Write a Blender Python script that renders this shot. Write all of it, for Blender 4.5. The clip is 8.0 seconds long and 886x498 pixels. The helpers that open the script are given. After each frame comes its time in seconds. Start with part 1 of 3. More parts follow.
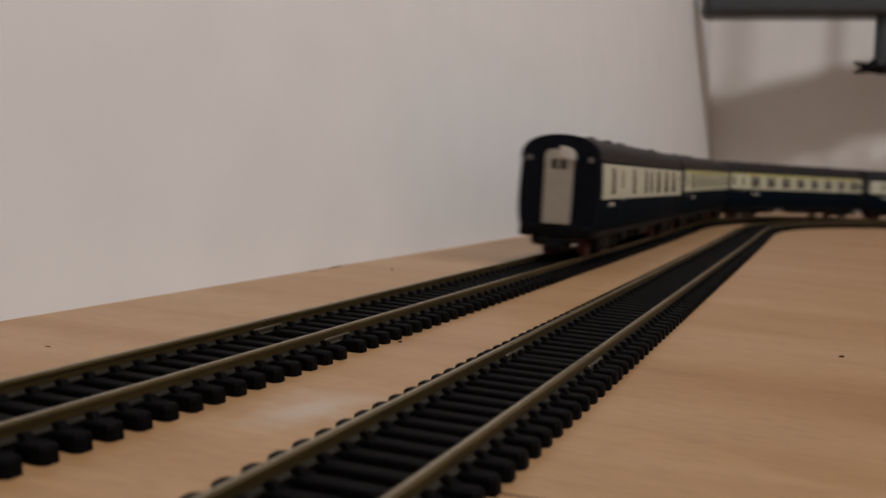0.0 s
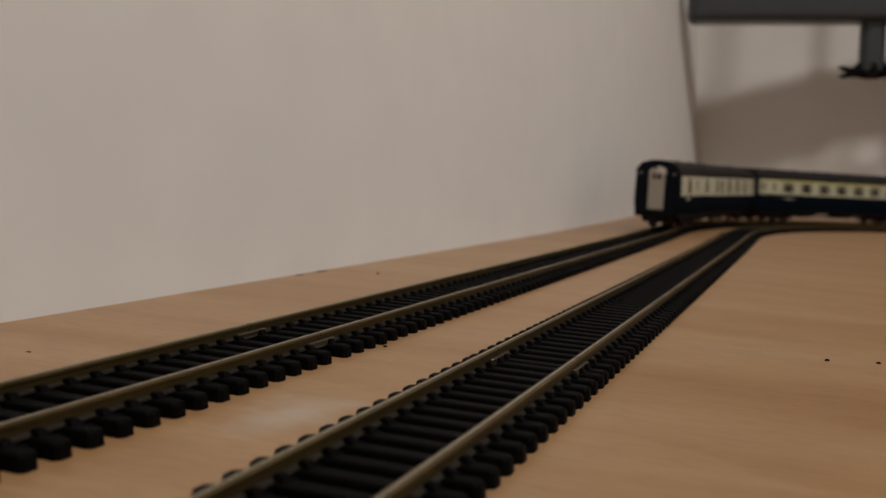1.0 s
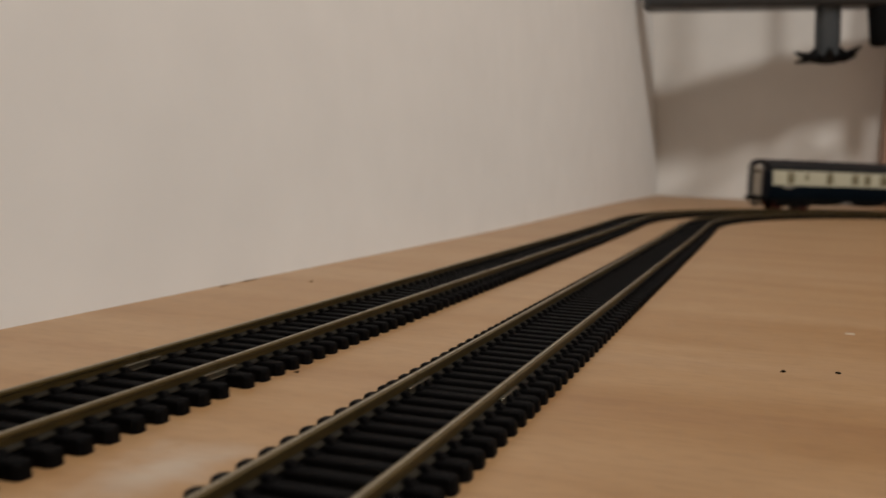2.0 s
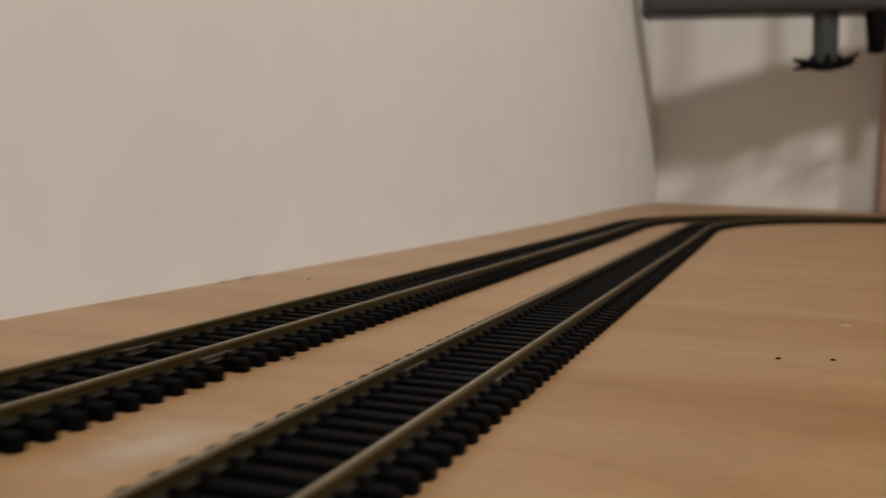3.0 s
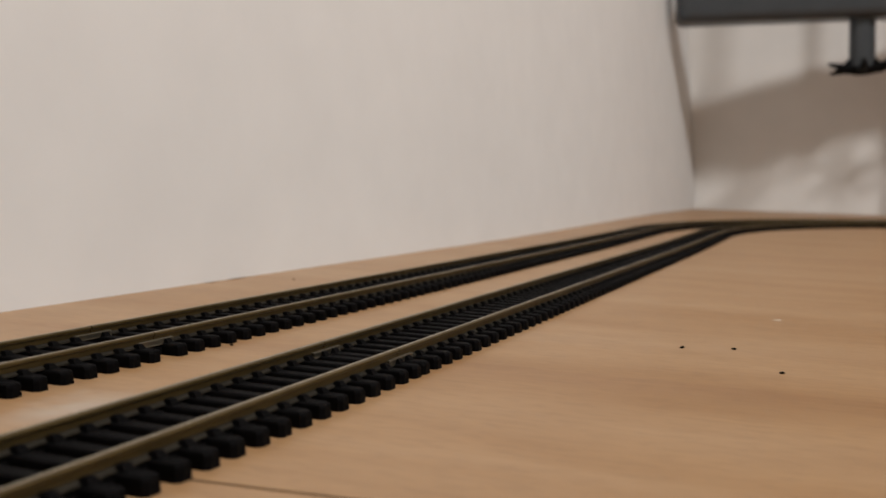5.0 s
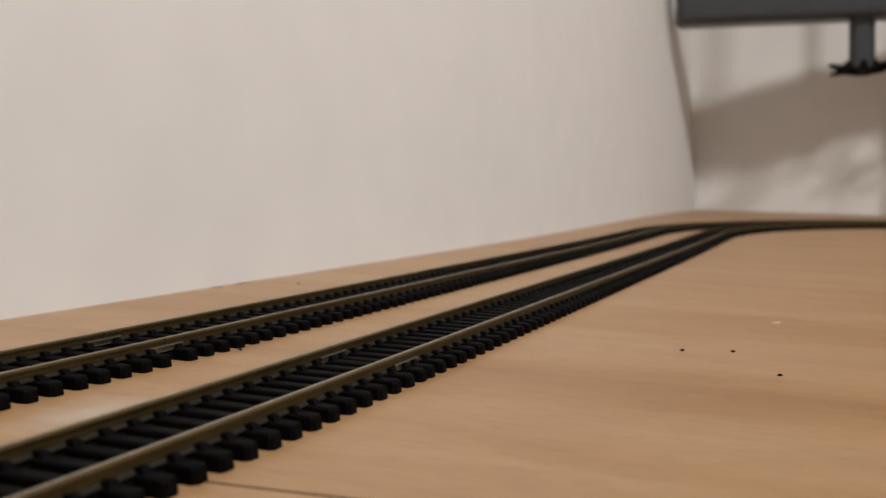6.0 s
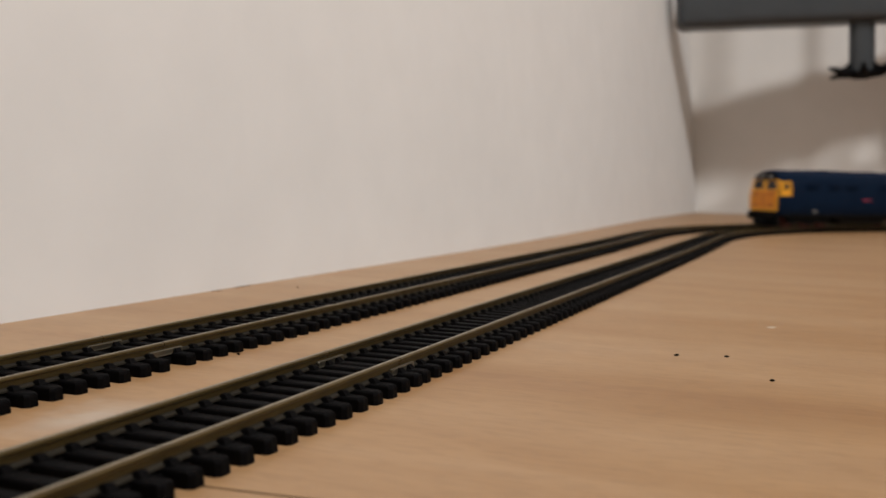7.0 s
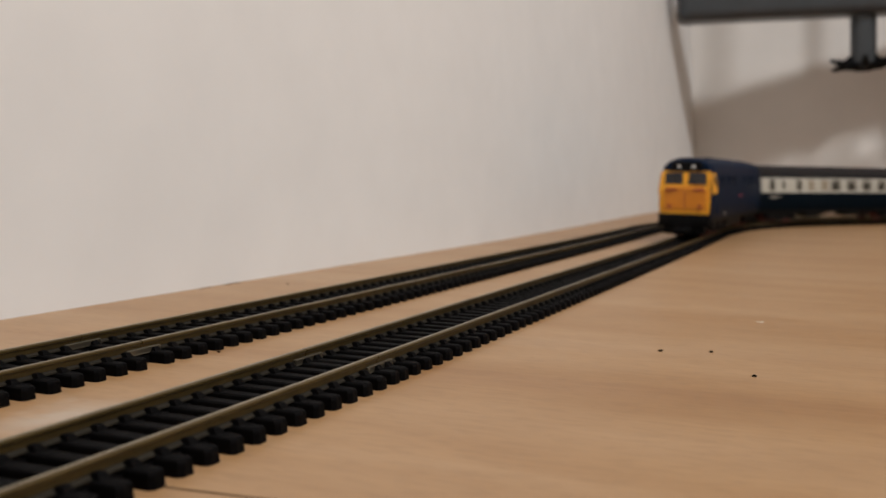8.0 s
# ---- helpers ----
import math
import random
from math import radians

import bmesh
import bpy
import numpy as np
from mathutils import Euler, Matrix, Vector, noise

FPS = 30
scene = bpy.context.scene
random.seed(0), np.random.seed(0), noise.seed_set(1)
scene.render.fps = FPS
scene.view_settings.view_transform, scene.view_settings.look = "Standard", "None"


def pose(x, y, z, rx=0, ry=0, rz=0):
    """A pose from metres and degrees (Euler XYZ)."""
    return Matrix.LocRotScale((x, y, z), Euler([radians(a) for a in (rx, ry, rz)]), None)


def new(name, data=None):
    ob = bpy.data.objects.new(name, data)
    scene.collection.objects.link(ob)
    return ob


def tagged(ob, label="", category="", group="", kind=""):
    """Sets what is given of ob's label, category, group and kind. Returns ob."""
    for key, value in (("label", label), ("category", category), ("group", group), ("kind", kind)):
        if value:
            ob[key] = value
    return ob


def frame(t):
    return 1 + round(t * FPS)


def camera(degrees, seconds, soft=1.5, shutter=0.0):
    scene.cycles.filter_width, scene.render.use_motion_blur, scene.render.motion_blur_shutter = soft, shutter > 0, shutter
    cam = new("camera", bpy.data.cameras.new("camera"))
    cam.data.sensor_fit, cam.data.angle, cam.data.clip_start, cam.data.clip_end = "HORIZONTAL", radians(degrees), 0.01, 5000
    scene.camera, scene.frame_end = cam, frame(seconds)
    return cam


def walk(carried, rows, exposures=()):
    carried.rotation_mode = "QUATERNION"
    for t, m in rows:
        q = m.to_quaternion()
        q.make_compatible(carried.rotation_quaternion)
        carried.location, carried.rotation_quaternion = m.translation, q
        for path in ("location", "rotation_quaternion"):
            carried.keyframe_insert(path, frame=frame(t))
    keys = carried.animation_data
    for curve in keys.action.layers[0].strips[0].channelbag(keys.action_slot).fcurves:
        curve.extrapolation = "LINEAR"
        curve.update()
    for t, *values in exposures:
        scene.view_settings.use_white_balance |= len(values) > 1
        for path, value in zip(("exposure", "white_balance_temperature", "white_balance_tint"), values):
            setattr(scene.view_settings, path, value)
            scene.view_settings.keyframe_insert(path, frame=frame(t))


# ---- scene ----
# Camera ---------------------------------------------------------------
cam = camera(48.5, 8.0, soft=1.5, shutter=0.8)
cam.data.dof.use_dof = True
cam.data.dof.focus_distance = 0.225
cam.data.dof.aperture_fstop = 25.0
PATH = [
    (0.000, 0.11047, -0.00000, 0.04392, 21.361, -4.989, -3.386),
    (0.500, 0.11092, 0.00052, 0.04387, 21.585, -4.982, -3.000),
    (1.000, 0.11051, 0.00124, 0.04384, 20.624, -4.712, -3.407),
    (1.500, 0.11206, 0.00311, 0.04584, 21.041, -4.756, -3.347),
    (1.700, 0.11224, 0.01297, 0.04685, 19.656, -5.154, -3.045),
    (2.800, 0.11373, 0.03610, 0.04450, 17.806, -4.809, -1.782),
    (3.000, 0.11419, 0.02614, 0.04151, 18.556, -4.407, -2.048),
    (3.500, 0.11903, 0.01592, 0.04059, 19.587, -3.489, -2.400),
    (4.000, 0.14554, 0.01515, 0.04206, 19.820, -3.615, -1.521),
    (4.500, 0.15634, 0.01632, 0.04072, 20.895, -4.059, -1.334),
    (5.000, 0.15343, 0.01417, 0.04192, 21.914, -4.017, -1.557),
    (5.200, 0.15436, 0.01432, 0.04228, 22.063, -3.968, -1.220),
    (6.300, 0.15461, 0.00835, 0.04368, 21.865, -3.908, -1.445),
    (6.500, 0.15334, 0.00962, 0.04386, 21.840, -3.860, -1.582),
    (7.000, 0.15662, 0.00767, 0.04463, 22.060, -3.858, -1.399),
    (7.500, 0.15939, 0.00846, 0.04495, 22.191, -3.842, -1.374),
    (8.000, 0.16166, 0.01158, 0.04493, 22.324, -4.152, -1.060),
]
walk(cam, [(t, pose(x, y, z, 90 + p, r, w)) for t, x, y, z, w, p, r in PATH],
     exposures=[(0.0, -0.24, 6050, 10), (0.25, -0.72, 6150, 10), (0.6, -0.76, 6220, 10), (1.0, -0.50, 6380, 8), (1.5, -0.22, 6400, 7), (3.0, -0.22, 6450, 6),
                (4.5, -0.22, 6520, 5), (5.0, 0.08, 6080, 7), (6.5, 0.15, 6080, 7), (8.0, 0.13, 6050, 7)])

# Light ----------------------------------------------------------------
world = bpy.data.worlds.new("room_air")
scene.world = world
world.use_nodes = True
world.node_tree.nodes["Background"].inputs[0].default_value = (0.9, 0.85, 0.8, 1)
world.node_tree.nodes["Background"].inputs[1].default_value = 0.02


def ceiling_light(name, x, y, watts):
    """A flush round fitting that shines straight down."""
    data = bpy.data.lights.new(name, "AREA")
    data.shape, data.size, data.energy, data.color = "DISK", 0.25, watts, (1.0, 0.94, 0.895)
    ob = new(name, data)
    ob.matrix_world = pose(x, y, 1.80)
    return ob


# one fitting behind the camera, one out over the middle of the board
ceiling_light("ceiling_light_near", 0.38, 0.12, 16.4)
ceiling_light("ceiling_light_middle", 1.55, 0.33, 27.0)

# Materials ------------------------------------------------------------
MM = 0.001


def mat(name, colour, rough=0.5, metal=0.0, spec=0.5, spread=0.12, scale=300.0, bump=0.0, bump_scale=900.0, coat=0.0, rnd=0.0):
    """A surface with mottling at two scales and fine relief."""
    m = bpy.data.materials.new(name)
    m.use_nodes = True
    nt = m.node_tree
    b = nt.nodes["Principled BSDF"]
    b.inputs["Roughness"].default_value = rough
    b.inputs["Metallic"].default_value = metal
    b.inputs["Specular IOR Level"].default_value = spec
    b.inputs["Coat Weight"].default_value = coat
    tc = nt.nodes.new("ShaderNodeTexCoord")
    vals = []
    for k, sc in enumerate((scale, scale * 0.13)):
        n = nt.nodes.new("ShaderNodeTexNoise")
        n.inputs["Scale"].default_value = sc
        n.inputs["Detail"].default_value = 5
        nt.links.new(tc.outputs["Object"], n.inputs["Vector"])
        vals.append(n.outputs["Fac"])
    add = nt.nodes.new("ShaderNodeMath")
    add.operation = "ADD"
    nt.links.new(vals[0], add.inputs[0])
    nt.links.new(vals[1], add.inputs[1])
    mp = nt.nodes.new("ShaderNodeMapRange")
    mp.inputs["From Min"].default_value, mp.inputs["From Max"].default_value = 0.6, 1.4
    mp.inputs["To Min"].default_value, mp.inputs["To Max"].default_value = 1 - spread, 1 + spread
    nt.links.new(add.outputs[0], mp.inputs["Value"])
    val = mp.outputs[0]
    if rnd:
        oi = nt.nodes.new("ShaderNodeObjectInfo")
        mr = nt.nodes.new("ShaderNodeMapRange")
        mr.inputs["To Min"].default_value, mr.inputs["To Max"].default_value = 1 - rnd, 1 + rnd
        nt.links.new(oi.outputs["Random"], mr.inputs["Value"])
        mu = nt.nodes.new("ShaderNodeMath")
        mu.operation = "MULTIPLY"
        nt.links.new(val, mu.inputs[0])
        nt.links.new(mr.outputs[0], mu.inputs[1])
        val = mu.outputs[0]
    sc = nt.nodes.new("ShaderNodeVectorMath")
    sc.operation = "SCALE"
    sc.inputs[0].default_value = colour
    nt.links.new(val, sc.inputs["Scale"])
    nt.links.new(sc.outputs[0], b.inputs["Base Color"])
    if bump:
        bn = nt.nodes.new("ShaderNodeTexNoise")
        bn.inputs["Scale"].default_value = bump_scale
        bn.inputs["Detail"].default_value = 4
        nt.links.new(tc.outputs["Object"], bn.inputs["Vector"])
        bp = nt.nodes.new("ShaderNodeBump")
        bp.inputs["Strength"].default_value = bump
        bp.inputs["Distance"].default_value = 0.0005
        nt.links.new(bn.outputs["Fac"], bp.inputs["Height"])
        nt.links.new(bp.outputs[0], b.inputs["Normal"])
    return m


def wood_mat(name):
    """Pale plywood: long grain across the board, faint growth bands, one glue smear and grime."""
    m = bpy.data.materials.new(name)
    m.use_nodes = True
    nt = m.node_tree
    b = nt.nodes["Principled BSDF"]
    tc = nt.nodes.new("ShaderNodeTexCoord")

    def noise_node(scale, stretch, detail=6, turn=7):
        mp = nt.nodes.new("ShaderNodeMapping")
        mp.inputs["Scale"].default_value = stretch
        mp.inputs["Rotation"].default_value = (0, 0, radians(turn))
        nt.links.new(tc.outputs["Object"], mp.inputs["Vector"])
        n = nt.nodes.new("ShaderNodeTexNoise")
        n.inputs["Scale"].default_value = scale
        n.inputs["Detail"].default_value = detail
        n.inputs["Distortion"].default_value = 0.6
        nt.links.new(mp.outputs[0], n.inputs["Vector"])
        return n.outputs["Fac"]

    def ramp(val, stops):
        r = nt.nodes.new("ShaderNodeValToRGB")
        while len(r.color_ramp.elements) < len(stops):
            r.color_ramp.elements.new(0.5)
        for e, (p, c) in zip(r.color_ramp.elements, stops):
            e.position, e.color = p, (*c, 1)
        nt.links.new(val, r.inputs[0])
        return r.outputs[0]

    def mix(kind, fac, a, c):
        x = nt.nodes.new("ShaderNodeMix")
        x.data_type, x.blend_type = "RGBA", kind
        if isinstance(fac, float):
            x.inputs["Factor"].default_value = fac
        else:
            nt.links.new(fac, x.inputs["Factor"])
        for val, slot in ((a, x.inputs[6]), (c, x.inputs[7])):
            if isinstance(val, tuple):
                slot.default_value = (*val, 1)
            else:
                nt.links.new(val, slot)
        return x.outputs[2]

    broad = ramp(noise_node(9, (0.5, 2.8, 1)), [(0.3, (0.295, 0.156, 0.056)), (0.52, (0.340, 0.197, 0.087)), (0.75, (0.368, 0.229, 0.119))])
    fine = ramp(noise_node(60, (0.12, 6.0, 1), 8), [(0.35, (0.90, 0.88, 0.85)), (0.6, (1, 1, 1))])
    col = mix("MULTIPLY", 0.32, broad, fine)
    streak = ramp(noise_node(5, (0.25, 9.0, 1), 3, 9), [(0.60, (1, 1, 1)), (0.68, (0.80, 0.70, 0.60)), (0.72, (1, 1, 1))])
    col = mix("MULTIPLY", 0.5, col, streak)
    mottle = ramp(noise_node(330, (0.5, 1.6, 1), 7), [(0.32, (0.86, 0.84, 0.81)), (0.5, (1, 1, 1)), (0.72, (1.06, 1.06, 1.07))])
    col = mix("MULTIPLY", 0.8, col, mottle)
    cloud = ramp(noise_node(42, (0.6, 1.7, 1), 6), [(0.36, (0.90, 0.87, 0.82)), (0.62, (1, 1, 1))])
    col = mix("MULTIPLY", 0.8, col, cloud)
    # a pale dried smear between the tracks
    mp = nt.nodes.new("ShaderNodeVectorMath")
    mp.operation = "SUBTRACT"
    mp.inputs[1].default_value = (0.0293, 0.150, 0)
    nt.links.new(tc.outputs["Object"], mp.inputs[0])
    sq = nt.nodes.new("ShaderNodeVectorMath")
    sq.operation = "MULTIPLY"
    sq.inputs[1].default_value = (100, 56, 0)
    nt.links.new(mp.outputs[0], sq.inputs[0])
    ln = nt.nodes.new("ShaderNodeVectorMath")
    ln.operation = "LENGTH"
    nt.links.new(sq.outputs[0], ln.inputs[0])
    wob = nt.nodes.new("ShaderNodeMath")
    wob.operation = "MULTIPLY_ADD"
    nt.links.new(noise_node(90, (1, 1, 1)), wob.inputs[0])
    wob.inputs[1].default_value = 1.7
    nt.links.new(ln.outputs["Value"], wob.inputs[2])
    mr = nt.nodes.new("ShaderNodeMapRange")
    mr.inputs["From Min"].default_value, mr.inputs["From Max"].default_value = 0.9, 1.8
    mr.inputs["To Min"].default_value, mr.inputs["To Max"].default_value = 0.6, 0.0
    nt.links.new(wob.outputs[0], mr.inputs["Value"])
    col = mix("MIX", mr.outputs[0], col, (0.43, 0.375, 0.315))
    grime = ramp(noise_node(3.5, (1, 1, 1)), [(0.35, (0.88, 0.86, 0.84)), (0.65, (1, 1, 1))])
    col = mix("MULTIPLY", 0.6, col, grime)
    nt.links.new(col, b.inputs["Base Color"])
    b.inputs["Roughness"].default_value = 0.43
    b.inputs["Specular IOR Level"].default_value = 0.75
    bp = nt.nodes.new("ShaderNodeBump")
    bp.inputs["Strength"].default_value, bp.inputs["Distance"].default_value = 0.14, 0.0003
    nt.links.new(noise_node(60, (0.12, 6.0, 1), 8), bp.inputs["Height"])
    nt.links.new(bp.outputs[0], b.inputs["Normal"])
    return m


WOOD = wood_mat("plywood")
BACK_WALL = mat("off_white_emulsion", (0.80, 0.77, 0.73), 0.8, spread=0.05, scale=18, bump=0.07, bump_scale=260)
WALL = mat("white_emulsion", (0.75, 0.735, 0.715), 0.75, spread=0.045, scale=25, bump=0.07, bump_scale=260)
ROOM_WALL = mat("room_wall_paint", (0.80, 0.775, 0.74), 0.8, spread=0.04, scale=8)
CARPET = mat("carpet", (0.30, 0.27, 0.24), 0.95, spread=0.25, scale=200, bump=0.5)
SLEEPER = mat("sleeper_plastic", (0.0034, 0.0031, 0.0032), 0.6, spec=0.03, spread=0.35, scale=500, bump=0.3, bump_scale=1500, rnd=0.15)
RAIL = mat("rail_nickel_dull", (0.082, 0.056, 0.019), 0.45, 0.45, 0.3, spread=0.3, scale=160, bump=0.15)
RAIL_TOP = mat("rail_head_polished", (0.50, 0.45, 0.36), 0.2, 0.95, spread=0.2, scale=200)
# shade painted into the foot's colour, so its slope doesn't read as lit
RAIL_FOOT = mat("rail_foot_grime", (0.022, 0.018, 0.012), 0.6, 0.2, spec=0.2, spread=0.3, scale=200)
JOINER = mat("rail_joiner_steel", (0.17, 0.15, 0.11), 0.35, 0.9, spread=0.2, scale=300)
GREY_PAINT = mat("grey_enamel", (0.048, 0.054, 0.060), 0.33, 0.1, spread=0.1, scale=40, bump=0.1)
BLACK_PLASTIC = mat("black_plastic", (0.0025, 0.0025, 0.003), 0.55, spec=0.1, spread=0.3, scale=200)
BLUE = mat("rail_blue_plastic", (0.0036, 0.0066, 0.0105), 0.6, spec=0.01, spread=0.12, scale=250)
LOCO_BLUE = mat("loco_blue_plastic", (0.0038, 0.0105, 0.0270), 0.5, spec=0.04, spread=0.12, scale=250)
END_BLACK = mat("coach_end_plastic", (0.002, 0.003, 0.008), 0.45, spec=0.1, spread=0.2, scale=250)
ROOF_GREY = mat("roof_grey_plastic", (0.007, 0.0065, 0.0075), 0.5, spec=0.18, spread=0.18, scale=200)
CREAM = mat("pearl_grey_paint", (0.46, 0.44, 0.33), 0.5, spread=0.06, scale=200)
AGED_CREAM = mat("aged_cream_paint", (0.45, 0.43, 0.30), 0.5, spread=0.08, scale=200)
GREYBAND = mat("light_grey_paint", (0.46, 0.44, 0.38), 0.5, spread=0.06, scale=200)
YELLOW_STRIPE = mat("cantrail_yellow", (0.44, 0.40, 0.14), 0.5, spread=0.08)
GANGWAY = mat("gangway_grey_plastic", (0.40, 0.36, 0.30), 0.55, spread=0.10, scale=250)
YELLOW = mat("warning_yellow", (0.74, 0.33, 0.006), 0.42, spread=0.10, scale=200)
YELLOW_DEEP = mat("warning_yellow_shaded_print", (0.60, 0.205, 0.007), 0.45, spread=0.14, scale=200)
HOOD = mat("hood_pale_plastic", (0.60, 0.56, 0.50), 0.55, spread=0.1)
WHITE = mat("white_transfer", (0.75, 0.74, 0.70), 0.5, spread=0.05)
RED = mat("red_nameplate", (0.30, 0.03, 0.06), 0.45, spread=0.1)
WHEEL = mat("wheel_brown_red", (0.10, 0.022, 0.016), 0.45, 0.2, spread=0.3)
STEEL = mat("wheel_tread_steel", (0.42, 0.40, 0.38), 0.3, 1.0, spread=0.1)
NOSE_MARK = mat("nose_rust_red", (0.34, 0.075, 0.012), 0.5, spread=0.15)
CRUMB = mat("dark_crumb", (0.006, 0.005, 0.004), 0.9, spec=0.05, spread=0.3)
PANEL = mat("brown_veneer", (0.36, 0.22, 0.16), 0.5, spread=0.15, scale=30, bump=0.1)
FLECK = mat("pale_fleck", (0.55, 0.48, 0.38), 0.8, spread=0.2)
SEAM = mat("pencil_line", (0.11, 0.065, 0.032), 0.9, spec=0.1, spread=0.3, scale=300)


def glass_mat(name, tint, rough):
    m = bpy.data.materials.new(name)
    m.use_nodes = True
    b = m.node_tree.nodes["Principled BSDF"]
    b.inputs["Base Color"].default_value = (*tint, 1)
    b.inputs["Roughness"].default_value = rough
    b.inputs["Specular IOR Level"].default_value = 0.35
    b.inputs["Coat Weight"].default_value = 0.15
    return m


GLAZING = glass_mat("smoked_glazing", (0.035, 0.030, 0.018), 0.12)
GLAZING_WARM = glass_mat("amber_tinted_glazing", (0.14, 0.12, 0.065), 0.2)
TAN_PANE = mat("drawn_blind_tan", (0.26, 0.215, 0.15), 0.7, spread=0.1)
BRACKET = mat("bracket_grey_plastic", (0.16, 0.145, 0.14), 0.6, spread=0.1)
WINDSCREEN = glass_mat("windscreen_glazing", (0.014, 0.012, 0.013), 0.08)


# Mesh helpers: millimetres in, metres out -----------------------------
def mesh_from(bm, name, mats, smooth=False):
    bmesh.ops.scale(bm, vec=(MM, MM, MM), verts=bm.verts)
    bmesh.ops.recalc_face_normals(bm, faces=bm.faces)
    me = bpy.data.meshes.new(name)
    bm.to_mesh(me)
    bm.free()
    for m in mats if isinstance(mats, (list, tuple)) else [mats]:
        me.materials.append(m)
    if smooth:
        for p in me.polygons:
            p.use_smooth = True
        me.set_sharp_from_angle(angle=radians(38))
    return me


def part(name, bm, material, parent, label="", place=None, smooth=False):
    ob = new(name, mesh_from(bm, name, material, smooth))
    if parent is not None:
        ob.parent = parent
    if place is not None:
        ob.matrix_basis = place
    return tagged(ob, label)


def again(ob, parent, place):
    """The same mesh once more, as a part of its own."""
    o = new(ob.name.split(".")[0], ob.data)
    o.parent = parent
    o.matrix_basis = place
    return o


def thing(name, label, category, group="", kind=""):
    return tagged(new(name), label, category, group, kind)


def at(x, y, z, rx=0, ry=0, rz=0):
    return pose(x * MM, y * MM, z * MM, rx, ry, rz)


def box(x0, x1, y0, y1, z0, z1, bevel=0.0, bm=None, seg=1):
    own = bm is None
    b = bmesh.new()
    vs = bmesh.ops.create_cube(b, size=1)["verts"]
    for v in vs:
        v.co = Vector(((x0 + x1) / 2 + v.co.x * (x1 - x0), (y0 + y1) / 2 + v.co.y * (y1 - y0), (z0 + z1) / 2 + v.co.z * (z1 - z0)))
    if bevel:
        bmesh.ops.bevel(b, geom=b.edges[:], offset=bevel, segments=seg, affect="EDGES", profile=0.5)
    if own:
        return b
    join(bm, b)
    return bm


def join(bm, other):
    me = bpy.data.meshes.new("tmp")
    other.to_mesh(me)
    other.free()
    bm.from_mesh(me)
    bpy.data.meshes.remove(me)


def rod(r, depth, m=None, n=16, r2=None, bm=None, bevel=0.0):
    b = bmesh.new()
    bmesh.ops.create_cone(b, cap_ends=True, segments=n, radius1=r, radius2=r if r2 is None else r2, depth=depth)
    if bevel:
        es = [e for e in b.edges if len([f for f in e.link_faces if len(f.verts) > 4]) == 1]
        bmesh.ops.bevel(b, geom=es, offset=bevel, segments=3, affect="EDGES", profile=0.5)
    if m is not None:
        bmesh.ops.transform(b, matrix=m, verts=b.verts)
    if bm is None:
        return b
    join(bm, b)
    return bm


def loft(sections, caps=True):
    """A skin through rings of equal length."""
    b = bmesh.new()
    rings = [[b.verts.new(p) for p in s] for s in sections]
    n = len(rings[0])
    for a, c in zip(rings, rings[1:]):
        for i in range(n):
            b.faces.new((a[i], a[(i + 1) % n], c[(i + 1) % n], c[i]))
    if caps:
        b.faces.new(rings[0][::-1])
        b.faces.new(rings[-1])
    return b


# The plan: two parallel lines run straight, then bend right ------------
SPACING = 57.3
BEND_Y = 845.0
OUTER_R = 505.0
LOW_Y = -560.0
TOP_RUN = 900.0


def rise(y):
    """The baseboard bows up a little towards the far wall."""
    k = min(max((y - 600.0) / 800.0, 0.0), 1.0)
    return 5.0 * k * k * (3 - 2 * k)


LINES = {"outer": (0.0, OUTER_R), "inner": (SPACING, OUTER_R - SPACING)}


def on_line(line, s):
    """Place and heading (degrees from +y, to the right) at s mm along an oval; s is y on the near straight."""
    x0, r = LINES[line]
    legs = ((BEND_Y - LOW_Y, r), (TOP_RUN, r), (BEND_Y - LOW_Y, r), (TOP_RUN, r))
    total = sum(l + k * math.pi / 2 for l, k in legs)
    d = (s - LOW_Y) % total
    x, y, h = x0, LOW_Y, 0.0
    for length, k in legs:
        fx, fy = math.sin(h), math.cos(h)
        if d <= length:
            return x + fx * d, y + fy * d, math.degrees(h)
        x, y, d = x + fx * length, y + fy * length, d - length
        arc = k * math.pi / 2
        a = min(d, arc) / k
        x += k * (math.sin(a) * fx + (1 - math.cos(a)) * fy)
        y += k * (math.sin(a) * fy - (1 - math.cos(a)) * fx)
        h += a
        if d <= arc:
            return x, y, math.degrees(h)
        d -= arc
    return x, y, math.degrees(h)


def lap(line):
    return 2 * (BEND_Y - LOW_Y) + 2 * TOP_RUN + 2 * math.pi * LINES[line][1]


def ride(line, s_mid, half, flip=False):
    """The pose of a vehicle whose bogies stand half before and behind s_mid."""
    ax, ay, _ = on_line(line, s_mid - half)
    bx, by, _ = on_line(line, s_mid + half)
    h = math.degrees(math.atan2(bx - ax, by - ay))
    za, zb = rise(ay), rise(by)
    tip = math.degrees(math.atan2(zb - za, 2 * half))
    return at((ax + bx) / 2, (ay + by) / 2, (za + zb) / 2 - 0.27, 0, 0, -h + (180 if flip else 0)) @ pose(0, 0, 0, -tip if flip else tip)


RAIL_Z = 5.3

# The room --------------------------------------------------------------
BACK_Y = 1720.0
LEAN = 4.7

